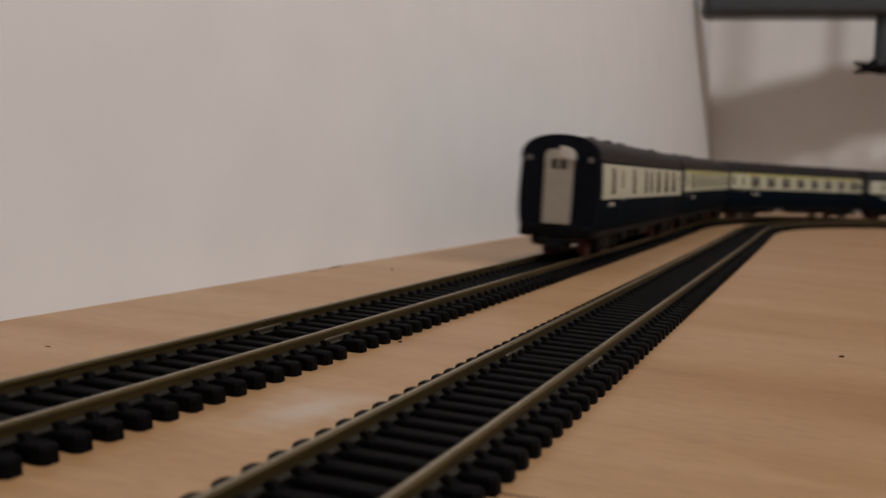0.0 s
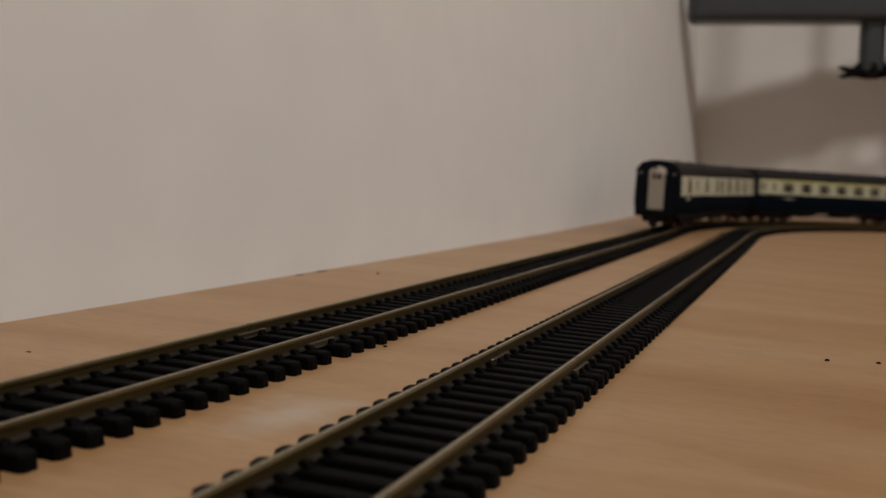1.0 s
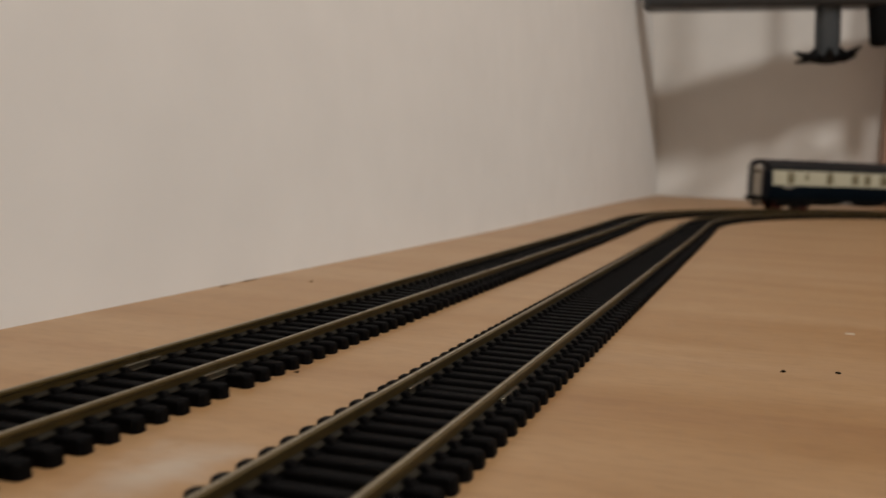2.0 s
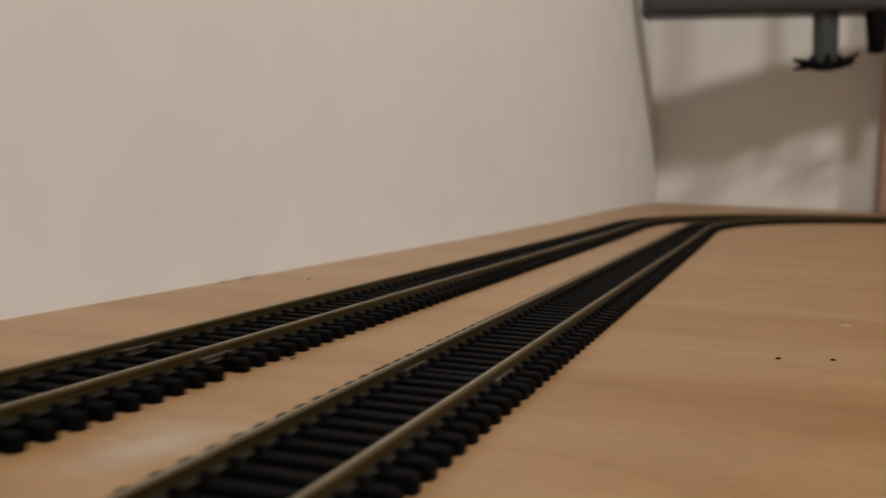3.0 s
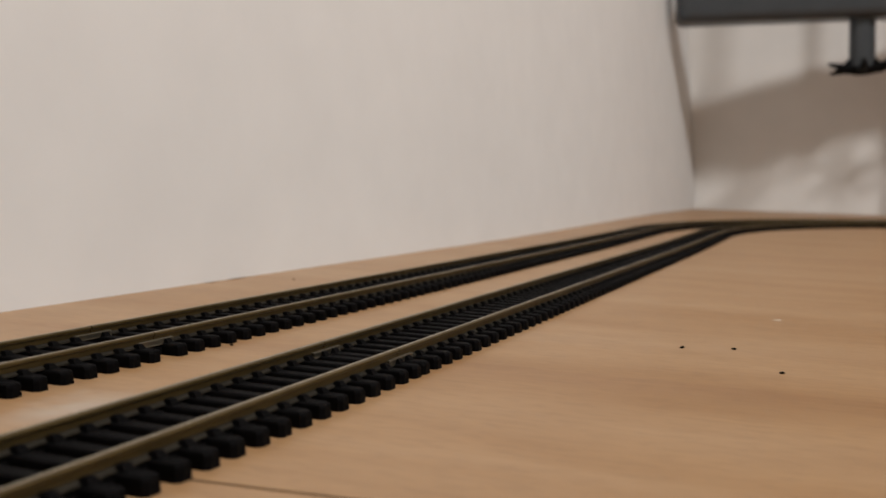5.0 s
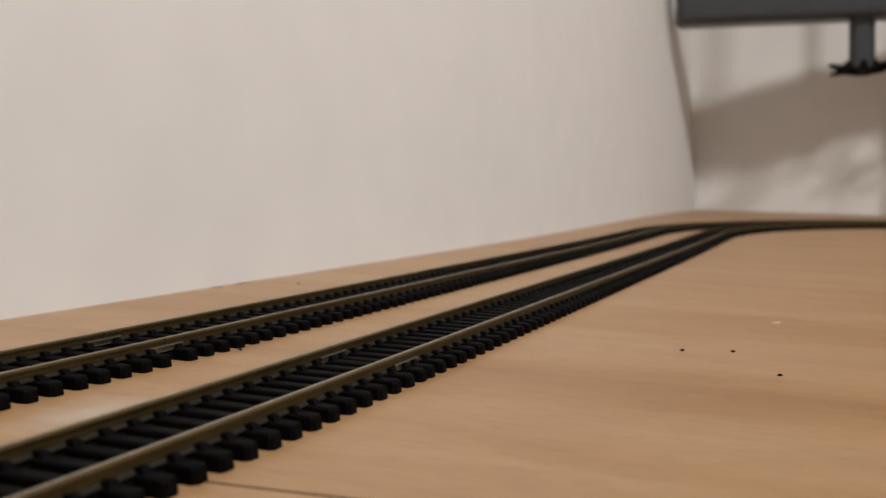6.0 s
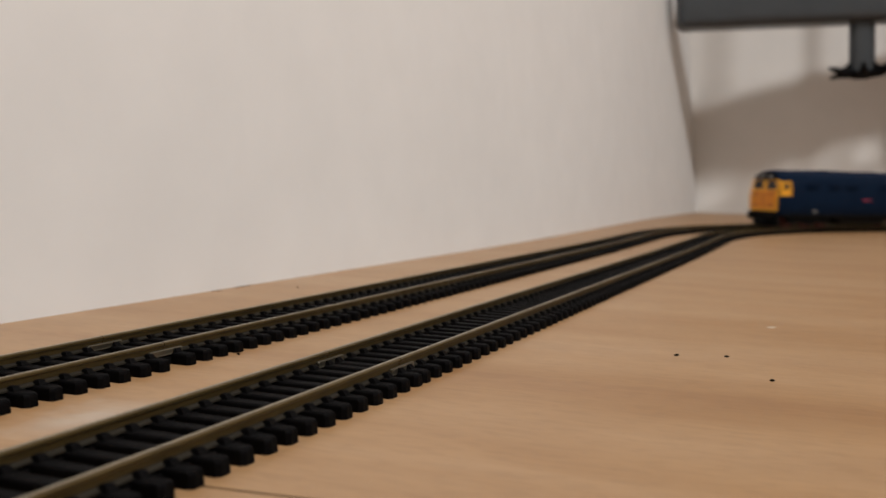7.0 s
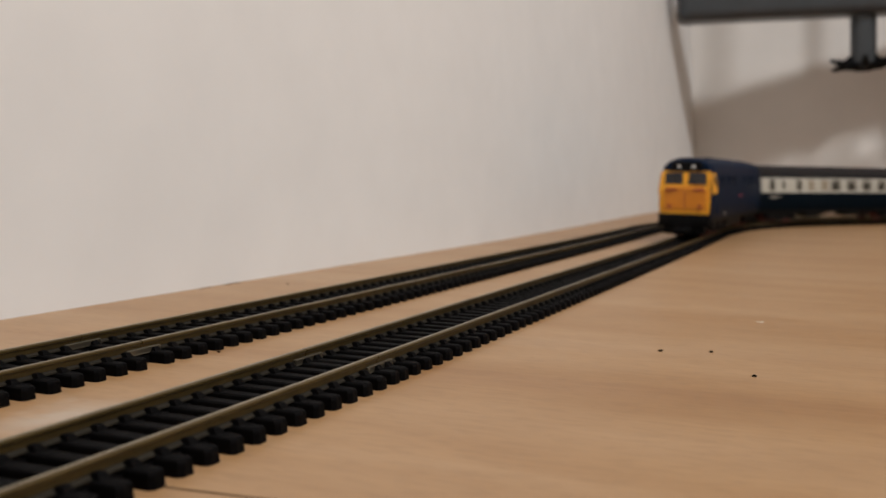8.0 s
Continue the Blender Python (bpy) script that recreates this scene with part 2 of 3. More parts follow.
def board():
    """One long plywood sheet with a worn edge that follows the bow of the board."""
    ys = [-1200, 0, 600] + [600 + 40 * k for k in range(1, 21)] + [BACK_Y - 1]
    ring = [(-83, -18), (2000, -18), (2000, -0.8), (1999, 0), (-82, 0), (-83, -0.8)]
    return loft([[(x, y, z + rise(y)) for x, z in ring] for y in ys])


tabletop = tagged(part("tabletop", board(), WOOD, None), "pale plywood baseboard with fine brown grain", "tabletop", kind="structure")
wall_side = tagged(part("wall_side", box(-12, 0, -1380, BACK_Y - 2, -1.5, 900, 0.8), WALL, None, place=at(-71, 0, 0, 0, -LEAN, 0)), "white painted backboard leaning beside the track", "wall", kind="structure")
wall_back = tagged(part("wall_back", box(-700, 3500, BACK_Y, BACK_Y + 80, -760, 1840), BACK_WALL, None), "white painted wall with soft shadows", "wall", kind="structure")
tagged(part("wall_front", box(-700, 3500, -1880, -1800, -760, 1840), ROOM_WALL, None), "plain painted wall", "wall", kind="structure")
tagged(part("wall_west", box(-780, -700, -1880, BACK_Y + 80, -760, 1840), ROOM_WALL, None), "plain painted wall", "wall", kind="structure")
tagged(part("wall_east", box(3500, 3580, -1880, BACK_Y + 80, -760, 1840), ROOM_WALL, None), "plain painted wall", "wall", kind="structure")
tagged(part("ceiling", box(-780, 3580, -1880, BACK_Y + 80, 1840, 1900), ROOM_WALL, None), "plain white ceiling", "ceiling", kind="structure")
tagged(part("floor", box(-780, 3580, -1880, BACK_Y + 80, -800, -760), CARPET, None), "dark carpeted floor", "floor", kind="structure")


# Track -----------------------------------------------------------------
GAUGE = 16.5
PITCH = 6.69
RAIL_PROFILE = [(-1.35, 2.55), (1.35, 2.55), (1.3, 2.9), (0.38, 3.25), (0.38, 4.35), (0.8, 4.6), (0.8, 5.1), (0.55, 5.28), (0.14, 5.33), (-0.14, 5.33), (-0.55, 5.28), (-0.8, 5.1), (-0.8, 4.6), (-0.38, 4.35), (-0.38, 3.25), (-1.3, 2.9)]


def rail_bm(line, s0, s1, off):
    cuts = [s0]
    s = math.ceil((s0 + 1) / 14) * 14.0
    while s < s1 - 1:
        if 600 < on_line(line, s)[1] < 1440 or on_line(line, s)[2] % 90 > 0.01 or on_line(line, s - 14)[2] != on_line(line, s + 14)[2]:
            cuts.append(s)
        s += 14.0
    cuts.append(s1)
    secs = []
    for s in cuts:
        x, y, h = on_line(line, s)
        c, sn = math.cos(radians(h)), math.sin(radians(h))
        secs.append([(x + (off + px) * c, y - (off + px) * sn, pz + rise(y)) for px, pz in RAIL_PROFILE])
    b = loft(secs)
    # bright strip on the head, painted shade on the foot
    for f in b.faces:
        if all(v.co.z - rise(v.co.y) > 5.31 for v in f.verts):
            f.material_index = 1
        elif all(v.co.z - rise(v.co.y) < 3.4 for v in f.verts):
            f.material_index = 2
    return b


def sleeper_mesh():
    b = bmesh.new()
    # tapered plank with a worn top edge
    w, l = 1.75, 15.6
    rings = []
    for z, dw, dl in ((0.0, 0.15, 0.1), (2.0, 0.0, 0.0), (2.45, -0.12, -0.15), (2.7, -0.5, -0.55)):
        a, c, k = l + dl, w + dw, 0.75
        rings.append([(-a + k, -c, z), (a - k, -c, z), (a, -c + k, z), (a, c - k, z), (a - k, c, z), (-a + k, c, z), (-a, c - k, z), (-a, -c + k, z)])
    join(b, loft(rings))
    for side in (-1, 1):
        x = side * (GAUGE / 2 + 0.8)
        for out in (-1, 1):
            cx = x + out * 1.75
            join(b, loft([[(cx - 1.1, -1.15, 2.6), (cx + 1.1, -1.15, 2.6), (cx + 1.1, 1.15, 2.6), (cx - 1.1, 1.15, 2.6)],
                          [(cx - 0.55 - out * 0.3, -0.75, 3.6), (cx + 0.55 - out * 0.3, -0.75, 3.6), (cx + 0.55 - out * 0.3, 0.75, 3.6), (cx - 0.55 - out * 0.3, 0.75, 3.6)]]))
    return mesh_from(b, "sleeper", SLEEPER)


SLEEPER_MESH = sleeper_mesh()


def track(line, s0, s1, first, label, joiners=True):
    t = thing("model_track", label, "track", "model tracks on the board")
    for off in (-GAUGE / 2 - 0.8, GAUGE / 2 + 0.8):
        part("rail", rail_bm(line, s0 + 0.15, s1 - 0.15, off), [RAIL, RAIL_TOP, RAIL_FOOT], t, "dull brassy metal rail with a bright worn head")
        cuts = [s0 + (s1 - s0) * k / 1 for k in (0, 1)] if s1 < BEND_Y else [s0] + [BEND_Y - 300 + 12 * k for k in range(int((s1 - BEND_Y + 300) / 12))]
        secs = []
        for q in cuts:
            x, y, h = on_line(line, q)
            c, sn = math.cos(radians(h)), math.sin(radians(h))
            secs.append([(x + (off + px) * c, y - (off + px) * sn, pz + rise(y)) for px, pz in ((-1.7, 0.02), (1.7, 0.02), (1.5, 1.9), (-1.5, 1.9))])
        part("sleeper_web", loft(secs), SLEEPER, t, "black plastic web that ties the sleepers")
    s, count, far = first, 0, []
    while s < s1 - 1.6:
        x, y, h = on_line(line, s)
        m = at(x, y, rise(y), 0, 0, -h + random.uniform(-0.5, 0.5))
        count += 1
        if count <= 290:
            o = new("sleeper", SLEEPER_MESH)
            o.parent = t
            o.matrix_basis = m
        else:
            far.append(np.array(m))
        s += PITCH
    if far:
        co = np.array([v.co[:] + (1.0,) for v in SLEEPER_MESH.vertices])
        faces = [tuple(p.vertices) for p in SLEEPER_MESH.polygons]
        n = len(co)
        me = bpy.data.meshes.new("far_sleepers")
        me.from_pydata(np.concatenate([(co @ m.T)[:, :3] for m in far]), [], [tuple(i + k * n for i in f) for k in range(len(far)) for f in faces])
        me.materials.append(SLEEPER)
        o = new("far_sleepers", me)
        o.parent = t
        tagged(o, "run of dark sleepers further round the oval", kind="stuff")
    if joiners:
        for off in (-GAUGE / 2 - 0.8, GAUGE / 2 + 0.8):
            x, y, h = on_line(line, s0)
            b = bmesh.new()
            for sd in (-1, 1):
                box(off + sd * 1.05 - 0.45, off + sd * 1.05 + 0.45, y - 6, y + 6, 2.45, 3.75, 0.15, b)
            box(off - 1.6, off + 1.6, y - 6, y + 6, 2.3, 2.62, 0.1, b)
            part("rail_joiner", b, JOINER, t, "folded metal rail joiner", at(x, 0, 0))
    return t


track("outer", -60, 197, -57.0, "dark sleepered model track with brassy rails", False)
track("outer", 197, lap("outer") - 60, 200.3, "dark sleepered model track bending along the far edge")
track("inner", -60, 206, -57.0, "dark sleepered model track with brassy rails", False)
track("inner", 206, lap("inner") - 60, 208.6, "dark sleepered model track bending inside the other")


# Rolling stock -----------------------------------------------------------
def arch(half, z0, z1, n=9, power=2.3):
    """Roof curve from one eave over the crown to the other."""
    pts = []
    for i in range(n + 1):
        a = math.pi * i / n
        c, s = math.cos(a), math.sin(a)
        pts.append((half * math.copysign(abs(c) ** (2 / power), c), z0 + (z1 - z0) * abs(s) ** (2 / power)))
    return pts


SIDE = [(15.9, 17.5), (17.0, 21.0), (17.55, 27.0), (17.6, 34.5), (17.35, 41.5), (16.9, 48.0)]
CROWN = 58.3


def side_x(z):
    for (xa, za), (xb, zb) in zip(SIDE, SIDE[1:]):
        if z <= zb:
            return xa + (xb - xa) * (z - za) / (zb - za)
    return SIDE[-1][0]


def side_panel(y0, y1, z0, z1, proud, side, thick=0.5, n=5):
    """A panel that follows the curved side."""
    zs = [z0 + (z1 - z0) * i / n for i in range(n + 1)]
    outer = [(side * (side_x(z) + proud), z) for z in zs]
    inner = [(side * (side_x(z) + proud - thick), z) for z in reversed(zs)]
    ring = outer + inner
    return loft([[(x, y0, z) for x, z in ring], [(x, y1, z) for x, z in ring]])


def wheelset(parent, y, r, place_name="wheelset"):
    b = bmesh.new()
    rod(1.1, 22, pose(0, 0, 0, 0, 90, 0), 8, bm=b)
    for sd in (-1, 1):
        rod(r, 2.2, pose(sd * 8.3, 0, 0, 0, 90, 0), 24, bm=b)
        rod(r + 0.9, 0.7, pose(sd * 6.9, 0, 0, 0, 90, 0), 24, bm=b)
        rod(r * 0.6, 0.5, pose(sd * 9.5, 0, 0, 0, 90, 0), 16, bm=b)
    return part(place_name, b, [WHEEL], parent, "dull red-brown wheels on an axle", at(0, y, RAIL_Z + r), True)


def bogie(parent, y, base, r, loco=False):
    b = bmesh.new()
    for sd in (-1, 1):
        x = sd * 13.0
        prof = [(-base / 2 - 6, 13), (-base / 2 - 5, 9.5), (-base / 2 + 5, 9), (-base / 4, 11), (-4, 8), (4, 8), (base / 4, 11), (base / 2 - 5, 9), (base / 2 + 5, 9.5), (base / 2 + 6, 13), (base / 2 + 2, 15.5), (-base / 2 - 2, 15.5)]
        join(b, loft([[(x - 1.0, py, pz) for py, pz in prof], [(x + 1.0, py, pz) for py, pz in prof]]))
        for yy in ((-base / 2, base / 2) if not loco else (-base / 2, 0, base / 2)):
            box(x + sd * 0.8 - 1.2, x + sd * 0.8 + 1.2, yy - 2.4, yy + 2.4, 9.0, 13.5, 0.4, b)
            for k in (-4.6, 4.6):
                rod(1.1, 5, pose(x + sd * 0.9, yy + k, 13), 8, bm=b)
        box(x - 1.4, x + 1.4, -5.5, 5.5, 9.5, 12.5, 0.5, b)
    box(-13, 13, -5, 5, 13, 17.5, 0.6, b)
    o = part("bogie", b, BLACK_PLASTIC, parent, "black moulded bogie frame", at(0, y, 0))
    for yy in ((-base / 2, base / 2) if not loco else (-base / 2, 0, base / 2)):
        wheelset(o, yy, r)
    return o


def buffers(parent, y, sgn, z=17.0):
    for x in (-11.3, 11.3):
        b = bmesh.new()
        rod(1.5, 5, pose(x, y + sgn * 2, z, 90, 0, 0), 12, bm=b)
        rod(2.9, 0.9, pose(x, y + sgn * 4.7, z, 90, 0, 0), 20, bm=b, bevel=0.25)
        part("buffer", b, BLACK_PLASTIC, parent, "round black buffer", smooth=True)


def coach(label, band, windows, doors, stripe=False, lit=GLAZING, number=True, band_low=33.2, tan_windows=(), tail_end=False):
    """A bogie coach: half lengths in mm, forward is +y."""
    L = 129.0
    mark = 82 if stripe else 104
    c = thing("model_railway_coach", label, "model coach", "coaches of the model trains")
    ring = [(-x, z) for x, z in SIDE] + [(x, z) for x, z in arch(16.9, 48.0, CROWN, 10)][::-1][1:-1] + [(x, z) for x, z in reversed(SIDE)]
    body_ring = [(-x, z) for x, z in SIDE] + [(x, z) for x, z in reversed(SIDE)]
    part("body", loft([[(x * k, y, z) for x, z in body_ring] for y, k in ((-L + 1, 0.985), (-L + 2.2, 1), (L - 2.2, 1), (L - 1, 0.985))]), BLUE, c, "dark blue plastic coach body", smooth=True)
    # roof with a rounded eave and slight overhang
    top = arch(17.0, 48.1, CROWN, 14)
    low = [(x * 0.93, z - 0.9) for x, z in reversed(top)]
    roof = part("roof", loft([[(x, y, z) for x, z in top + low] for y in (-L, L)]), ROOF_GREY, c, "dark grey-brown curved roof", smooth=True)
    for y in (-98, -62, -30, 4, 36, 70, 104):
        b = rod(2.0, 1.3, pose(5.5 * (1 if int(y) % 4 else -1), y, CROWN - 0.35), 12, bevel=0.3)
        part("roof_vent", b, ROOF_GREY, roof)
    for sd in (-1, 1):
        part("side_band", side_panel(-L + 4.5, L - 4.5, band_low, 46.8, 0.12, sd), band, c, "pale band along the windows")
        if stripe:
            part("cantrail_stripe", side_panel(-L + 4.5, L - 4.5, 45.6, 48.2, 0.16, sd, n=2), YELLOW_STRIPE, c, "thin yellow stripe under the roof edge")
        for y, w in windows:
            fr = part("window", side_panel(y - w / 2, y + w / 2, band_low + 2.1, 45.2, 0.2, sd, 0.3, 3), lit, c, "dark tinted coach window")
            part("top_light", side_panel(y - w / 2 + 0.6, y + w / 2 - 0.6, 42.9, 43.3, 0.32, sd, 0.2, 1), band, fr)
        for y, w in tan_windows:
            part("window", side_panel(y - w / 2, y + w / 2, band_low + 2.1, 45.2, 0.2, sd, 0.3, 3), TAN_PANE, c, "paler tan coach window")
        for y in doors:
            d = part("door", side_panel(y - 4.2, y + 4.2, 20.5, 46.6, 0.14, sd, 0.25, 6), BLUE, c, "coach door with a narrow window")
            part("door_upper", side_panel(y - 4.2, y + 4.2, band_low, 46.6, 0.2, sd, 0.2, 3), band, d)
            part("door_window", side_panel(y - 1.9, y + 1.9, 36.4, 44.4, 0.28, sd, 0.25, 3), lit, d)
            part("door_handle", box(sd * (side_x(31) + 0.1) - 0.35, sd * (side_x(33) + 0.1) + 0.35, y + 2.6, y + 3.4, 30.4, 31.6, 0.1), STEEL, d)
        if number:
            b = bmesh.new()
            for k in range(4):
                join(b, side_panel(-sd * mark - 5 + k * 3.1, -sd * mark - 5 + k * 3.1 + 2.2, 28.2, 30.0, 0.2, sd, 0.2, 1))
            part("number_bars", b, GANGWAY, c, "small pale number marks")
        # footboard and gutter
        part("solebar", box(sd * 14.4 - 0.9, sd * 14.4 + 0.9, -L + 6, L - 6, 14.6, 17.6, 0.2), BLACK_PLASTIC, c)
        part("gutter", side_panel(-L + 1, L - 1, 47.7, 48.1, 0.35, sd, 0.4, 1), ROOF_GREY, c)
    for sgn in (-1, 1):
        y = sgn * L
        e = bmesh.new()
        er = [(x * 0.985, z) for x, z in ring]
        join(e, loft([[(x, y - sgn * 1.2, z) for x, z in er], [(x * 0.97, y + sgn * 0.2, z - 0.2) for x, z in er]]))
        end = part("coach_end", e, END_BLACK, c, "near-black flat coach end")
        for sd in (-1, 1):
            part("end_rib", box(sd * 12.4 - 0.4, sd * 12.4 + 0.4, y - sgn * 0.2 - 0.5, y + sgn * 0.1 + 0.5, 20, 48, 0.1), END_BLACK, end)
            part("lamp_bracket", box(sd * 12.9 - 0.85, sd * 12.9 + 0.85, y + sgn * 0.6 - 0.4, y + sgn * 0.6 + 0.4, 46.6, 49.0, 0.2), BRACKET, end, "small grey lamp bracket")
        g = bmesh.new()
        prof = [(-5.8, 20.0), (5.8, 20.0), (6.0, 49.6), (4.8, 51.8), (-4.2, 51.8), (-6.0, 49.6)]
        join(g, loft([[(x, y, z) for x, z in prof], [(x, y + sgn * 1.7, z) for x, z in prof]]))
        pale = tail_end and sgn < 0
        gw = part("gangway", g, GANGWAY if pale else END_BLACK, c, "pale grey gangway connection door" if pale else "black gangway bellows")
        part("gangway_hood", loft([[(x, y + sgn * d, z) for x, z in ((sgn * 0.4, 49.2), (-sgn * 6.6, 47.2), (-sgn * 6.4, 50.6), (-sgn * 4.6, 52.6), (-sgn * 0.6, 53.4))] for d in (0.4, 2.6)]), HOOD if pale else END_BLACK, gw, "pale torn corner of the gangway hood" if pale else "black gangway hood")
        for x in (-1.9, 1.9):
            part("gangway_window", box(x - 1.3, x + 1.3, y + sgn * 1.7 - 0.15, y + sgn * 1.7 + 0.15, 43.4, 47.6, 0.1), GLAZING, gw)
        for x in (-5.2, 5.2, 0):
            part("gangway_rib", box(x - 0.3, x + 0.3, y + sgn * 1.8 - 0.25, y + sgn * 1.8 + 0.2, 21, 49.0, 0.08), GANGWAY if pale else END_BLACK, gw)
        part("headstock", box(-15.5, 15.5, y - 1.6, y + 1.6, 14.2, 19.2, 0.4), BLACK_PLASTIC, c)
        part("coupling", box(-3.2, 3.2, min(y, y + sgn * 4.5), max(y, y + sgn * 4.5), 8.5, 12.0, 0.6), BLACK_PLASTIC, c, "black tension hook coupling")
        part("coupling_bar", box(-7.5, 7.5, y + sgn * 3.6 - 0.5, y + sgn * 3.6 + 0.5, 10.5, 13.5, 0.3), BLACK_PLASTIC, c)
        buffers(c, y, sgn)
        bogie(c, sgn * 91, 34, 6.2)
    for y0, y1, x in ((-40, -12, -8), (-4, 22, 8), (30, 52, -9), (-58, -46, 9)):
        part("underframe_box", box(x - 6, x + 6, y0, y1, 10.6, 17.4, 0.6), BLACK_PLASTIC, c)
    part("truss_rod", box(-12.6, -11.6, -55, 55, 11.6, 12.4, 0.2), BLACK_PLASTIC, c)
    part("truss_rod", box(11.6, 12.6, -55, 55, 11.6, 12.4, 0.2), BLACK_PLASTIC, c)
    return c


def loco():
    L = 134.0
    c = thing("model_diesel_locomotive", "dark blue model diesel locomotive with a bright yellow cab front", "model locomotive")
    lower = [(15.4, 17.0), (16.9, 20.0), (17.5, 27.0), (17.5, 34.0), (16.9, 42.0), (16.2, 47.0)]
    half = arch(16.2, 47.0, 57.6, 12, 2.5)

    def ring_at(k_top, inset, zcap=99):
        r = [(-(x - inset), z) for x, z in lower] + [(math.copysign(max(abs(x) - inset, 0), x), 47 + (z - 47) * k_top) for x, z in half][::-1][1:-1] + [(x - inset, z) for x, z in reversed(lower)]
        return r

    part("body", loft([[(x, y, z) for x, z in ring_at(k, i)] for y, k, i in ((-L + 15, 1, 0), (L - 15, 1, 0))]), LOCO_BLUE, c, "dark blue loco body", smooth=True)
    for sgn in (1, -1):
        # cab: raked windscreens above a bluff yellow nose
        nose = part("cab", loft([[(x, sgn * (L - 15 + 0.05), z) for x, z in ring_at(1, 0.0)],
                                 [(x, sgn * (L - 6 - max(0, (z - 36)) * 0.16), z) for x, z in ring_at(0.93, 0.35)],
                                 [(x, sgn * (L - 1.5 - max(0, (z - 36)) * 0.26), z) for x, z in ring_at(0.84, 1.2)]]), LOCO_BLUE, c, "rounded cab end", smooth=True)
        def fy(z):
            return sgn * (L - 1.5 - max(0, (z - 36)) * 0.26)
        # yellow front
        prof = [(-15.6, 20.5), (15.6, 20.5), (16.2, 27), (16.2, 35), (15.6, 44), (15.0, 48.6), (-15.0, 48.6), (-15.6, 44), (-16.2, 35), (-16.2, 27)]
        yf = part("warning_panel", loft([[(x, fy(z) - sgn * 0.6, z) for x, z in prof], [(x * 0.99, fy(z) + sgn * 0.45, z) for x, z in prof]]), YELLOW, c, "bright yellow cab front")
        part("nose_panel", loft([[(x, fy(z) + sgn * 0.2, z) for x, z in p] for p in [[(-13.5, 23), (13.5, 23), (13.5, 36), (11.5, 38.2), (-11.5, 38.2), (-13.5, 36)]]] + [[(x, fy(z) + sgn * 0.75, z) for x, z in [(-13.3, 23.2), (13.3, 23.2), (13.3, 35.9), (11.4, 38), (-11.4, 38), (-13.3, 35.9)]]]), YELLOW_DEEP, yf, "deeper orange-yellow lower nose")
        part("nose_handrail", box(-12.4, -5.0, min(fy(36.5) + sgn * 0.6, fy(36.5) + sgn * 1.5), max(fy(36.5) + sgn * 0.6, fy(36.5) + sgn * 1.5), 35.6, 37.2, 0.3), NOSE_MARK, yf, "dull red nose handrail")
        part("nose_handrail", box(5.0, 12.4, min(fy(36.5) + sgn * 0.6, fy(36.5) + sgn * 1.5), max(fy(36.5) + sgn * 0.6, fy(36.5) + sgn * 1.5), 35.6, 37.2, 0.3), NOSE_MARK, yf)
        for x in (-9.5, 9.5):
            part("nose_lamp", rod(1.5, 1.2, pose(x, fy(25.5) + sgn * 0.8, 25.5, 90, 0, 0), 14), NOSE_MARK, yf, "small reddish tail lamp")
        part("centre_seam", box(-0.25, 0.25, min(fy(30) + sgn * 0.5, fy(30) + sgn * 1.0), max(fy(30) + sgn * 0.5, fy(30) + sgn * 1.0), 23.6, 35.5), NOSE_MARK, yf)
        for sd in (-1, 1):
            wp = [(sd * 1.6, 40.0), (sd * 13.2, 40.0), (sd * 12.9, 47.6), (sd * 2.0, 47.6)]
            ws = part("windscreen", loft([[(x, fy(z) - sgn * 0.1, z) for x, z in wp], [(x, fy(z) + sgn * 0.62, z) for x, z in wp]]), WINDSCREEN, yf, "dark windscreen")
            part("wiper", loft([[(sd * 5 + k, fy(z) + sgn * 0.75, z) for k, z in ((-0.25, 40.2), (0.25, 40.2), (2.25, 45.5), (1.75, 45.5))], [(sd * 5 + k, fy(z) + sgn * 1.0, z) for k, z in ((-0.25, 40.2), (0.25, 40.2), (2.25, 45.5), (1.75, 45.5))]]), BLACK_PLASTIC, ws)
            # yellow wrap on the cab side, with its window
            xs = [(17.0, 19), (17.55, 27), (17.55, 34), (17.0, 42), (16.3, 47.2)]
            a, b2 = sgn * (L - 19), sgn * (L - 3.4)
            wrap = part("cab_side", loft([[(sd * (x + 0.25), a, z) for x, z in xs if z >= 33] + [(sd * (x - 0.6), a, z) for x, z in reversed(xs) if z >= 33],
                                          [(sd * (x + 0.15 - 0.35), b2 - sgn * max(0, z - 36) * 0.2, z) for x, z in xs if z >= 33] + [(sd * (x - 1.4), b2 - sgn * max(0, z - 36) * 0.2, z) for x, z in reversed(xs) if z >= 33]]), YELLOW if sgn > 0 else LOCO_BLUE, c, "yellow wrapped round the cab side" if sgn > 0 else "dark blue cab side")
            part("cab_side_window", box(min(sd * 15.9, sd * 17.55), max(sd * 15.9, sd * 17.55), min(sgn * (L - 15), sgn * (L - 9)), max(sgn * (L - 15), sgn * (L - 9)), 39.8, 45.6, 0.3), WINDSCREEN, wrap)
            part("cab_door", box(min(sd * 16.6, sd * 17.75), max(sd * 16.6, sd * 17.75), min(sgn * (L - 29), sgn * (L - 21)), max(sgn * (L - 29), sgn * (L - 21)), 20, 42, 0.2), LOCO_BLUE, c)
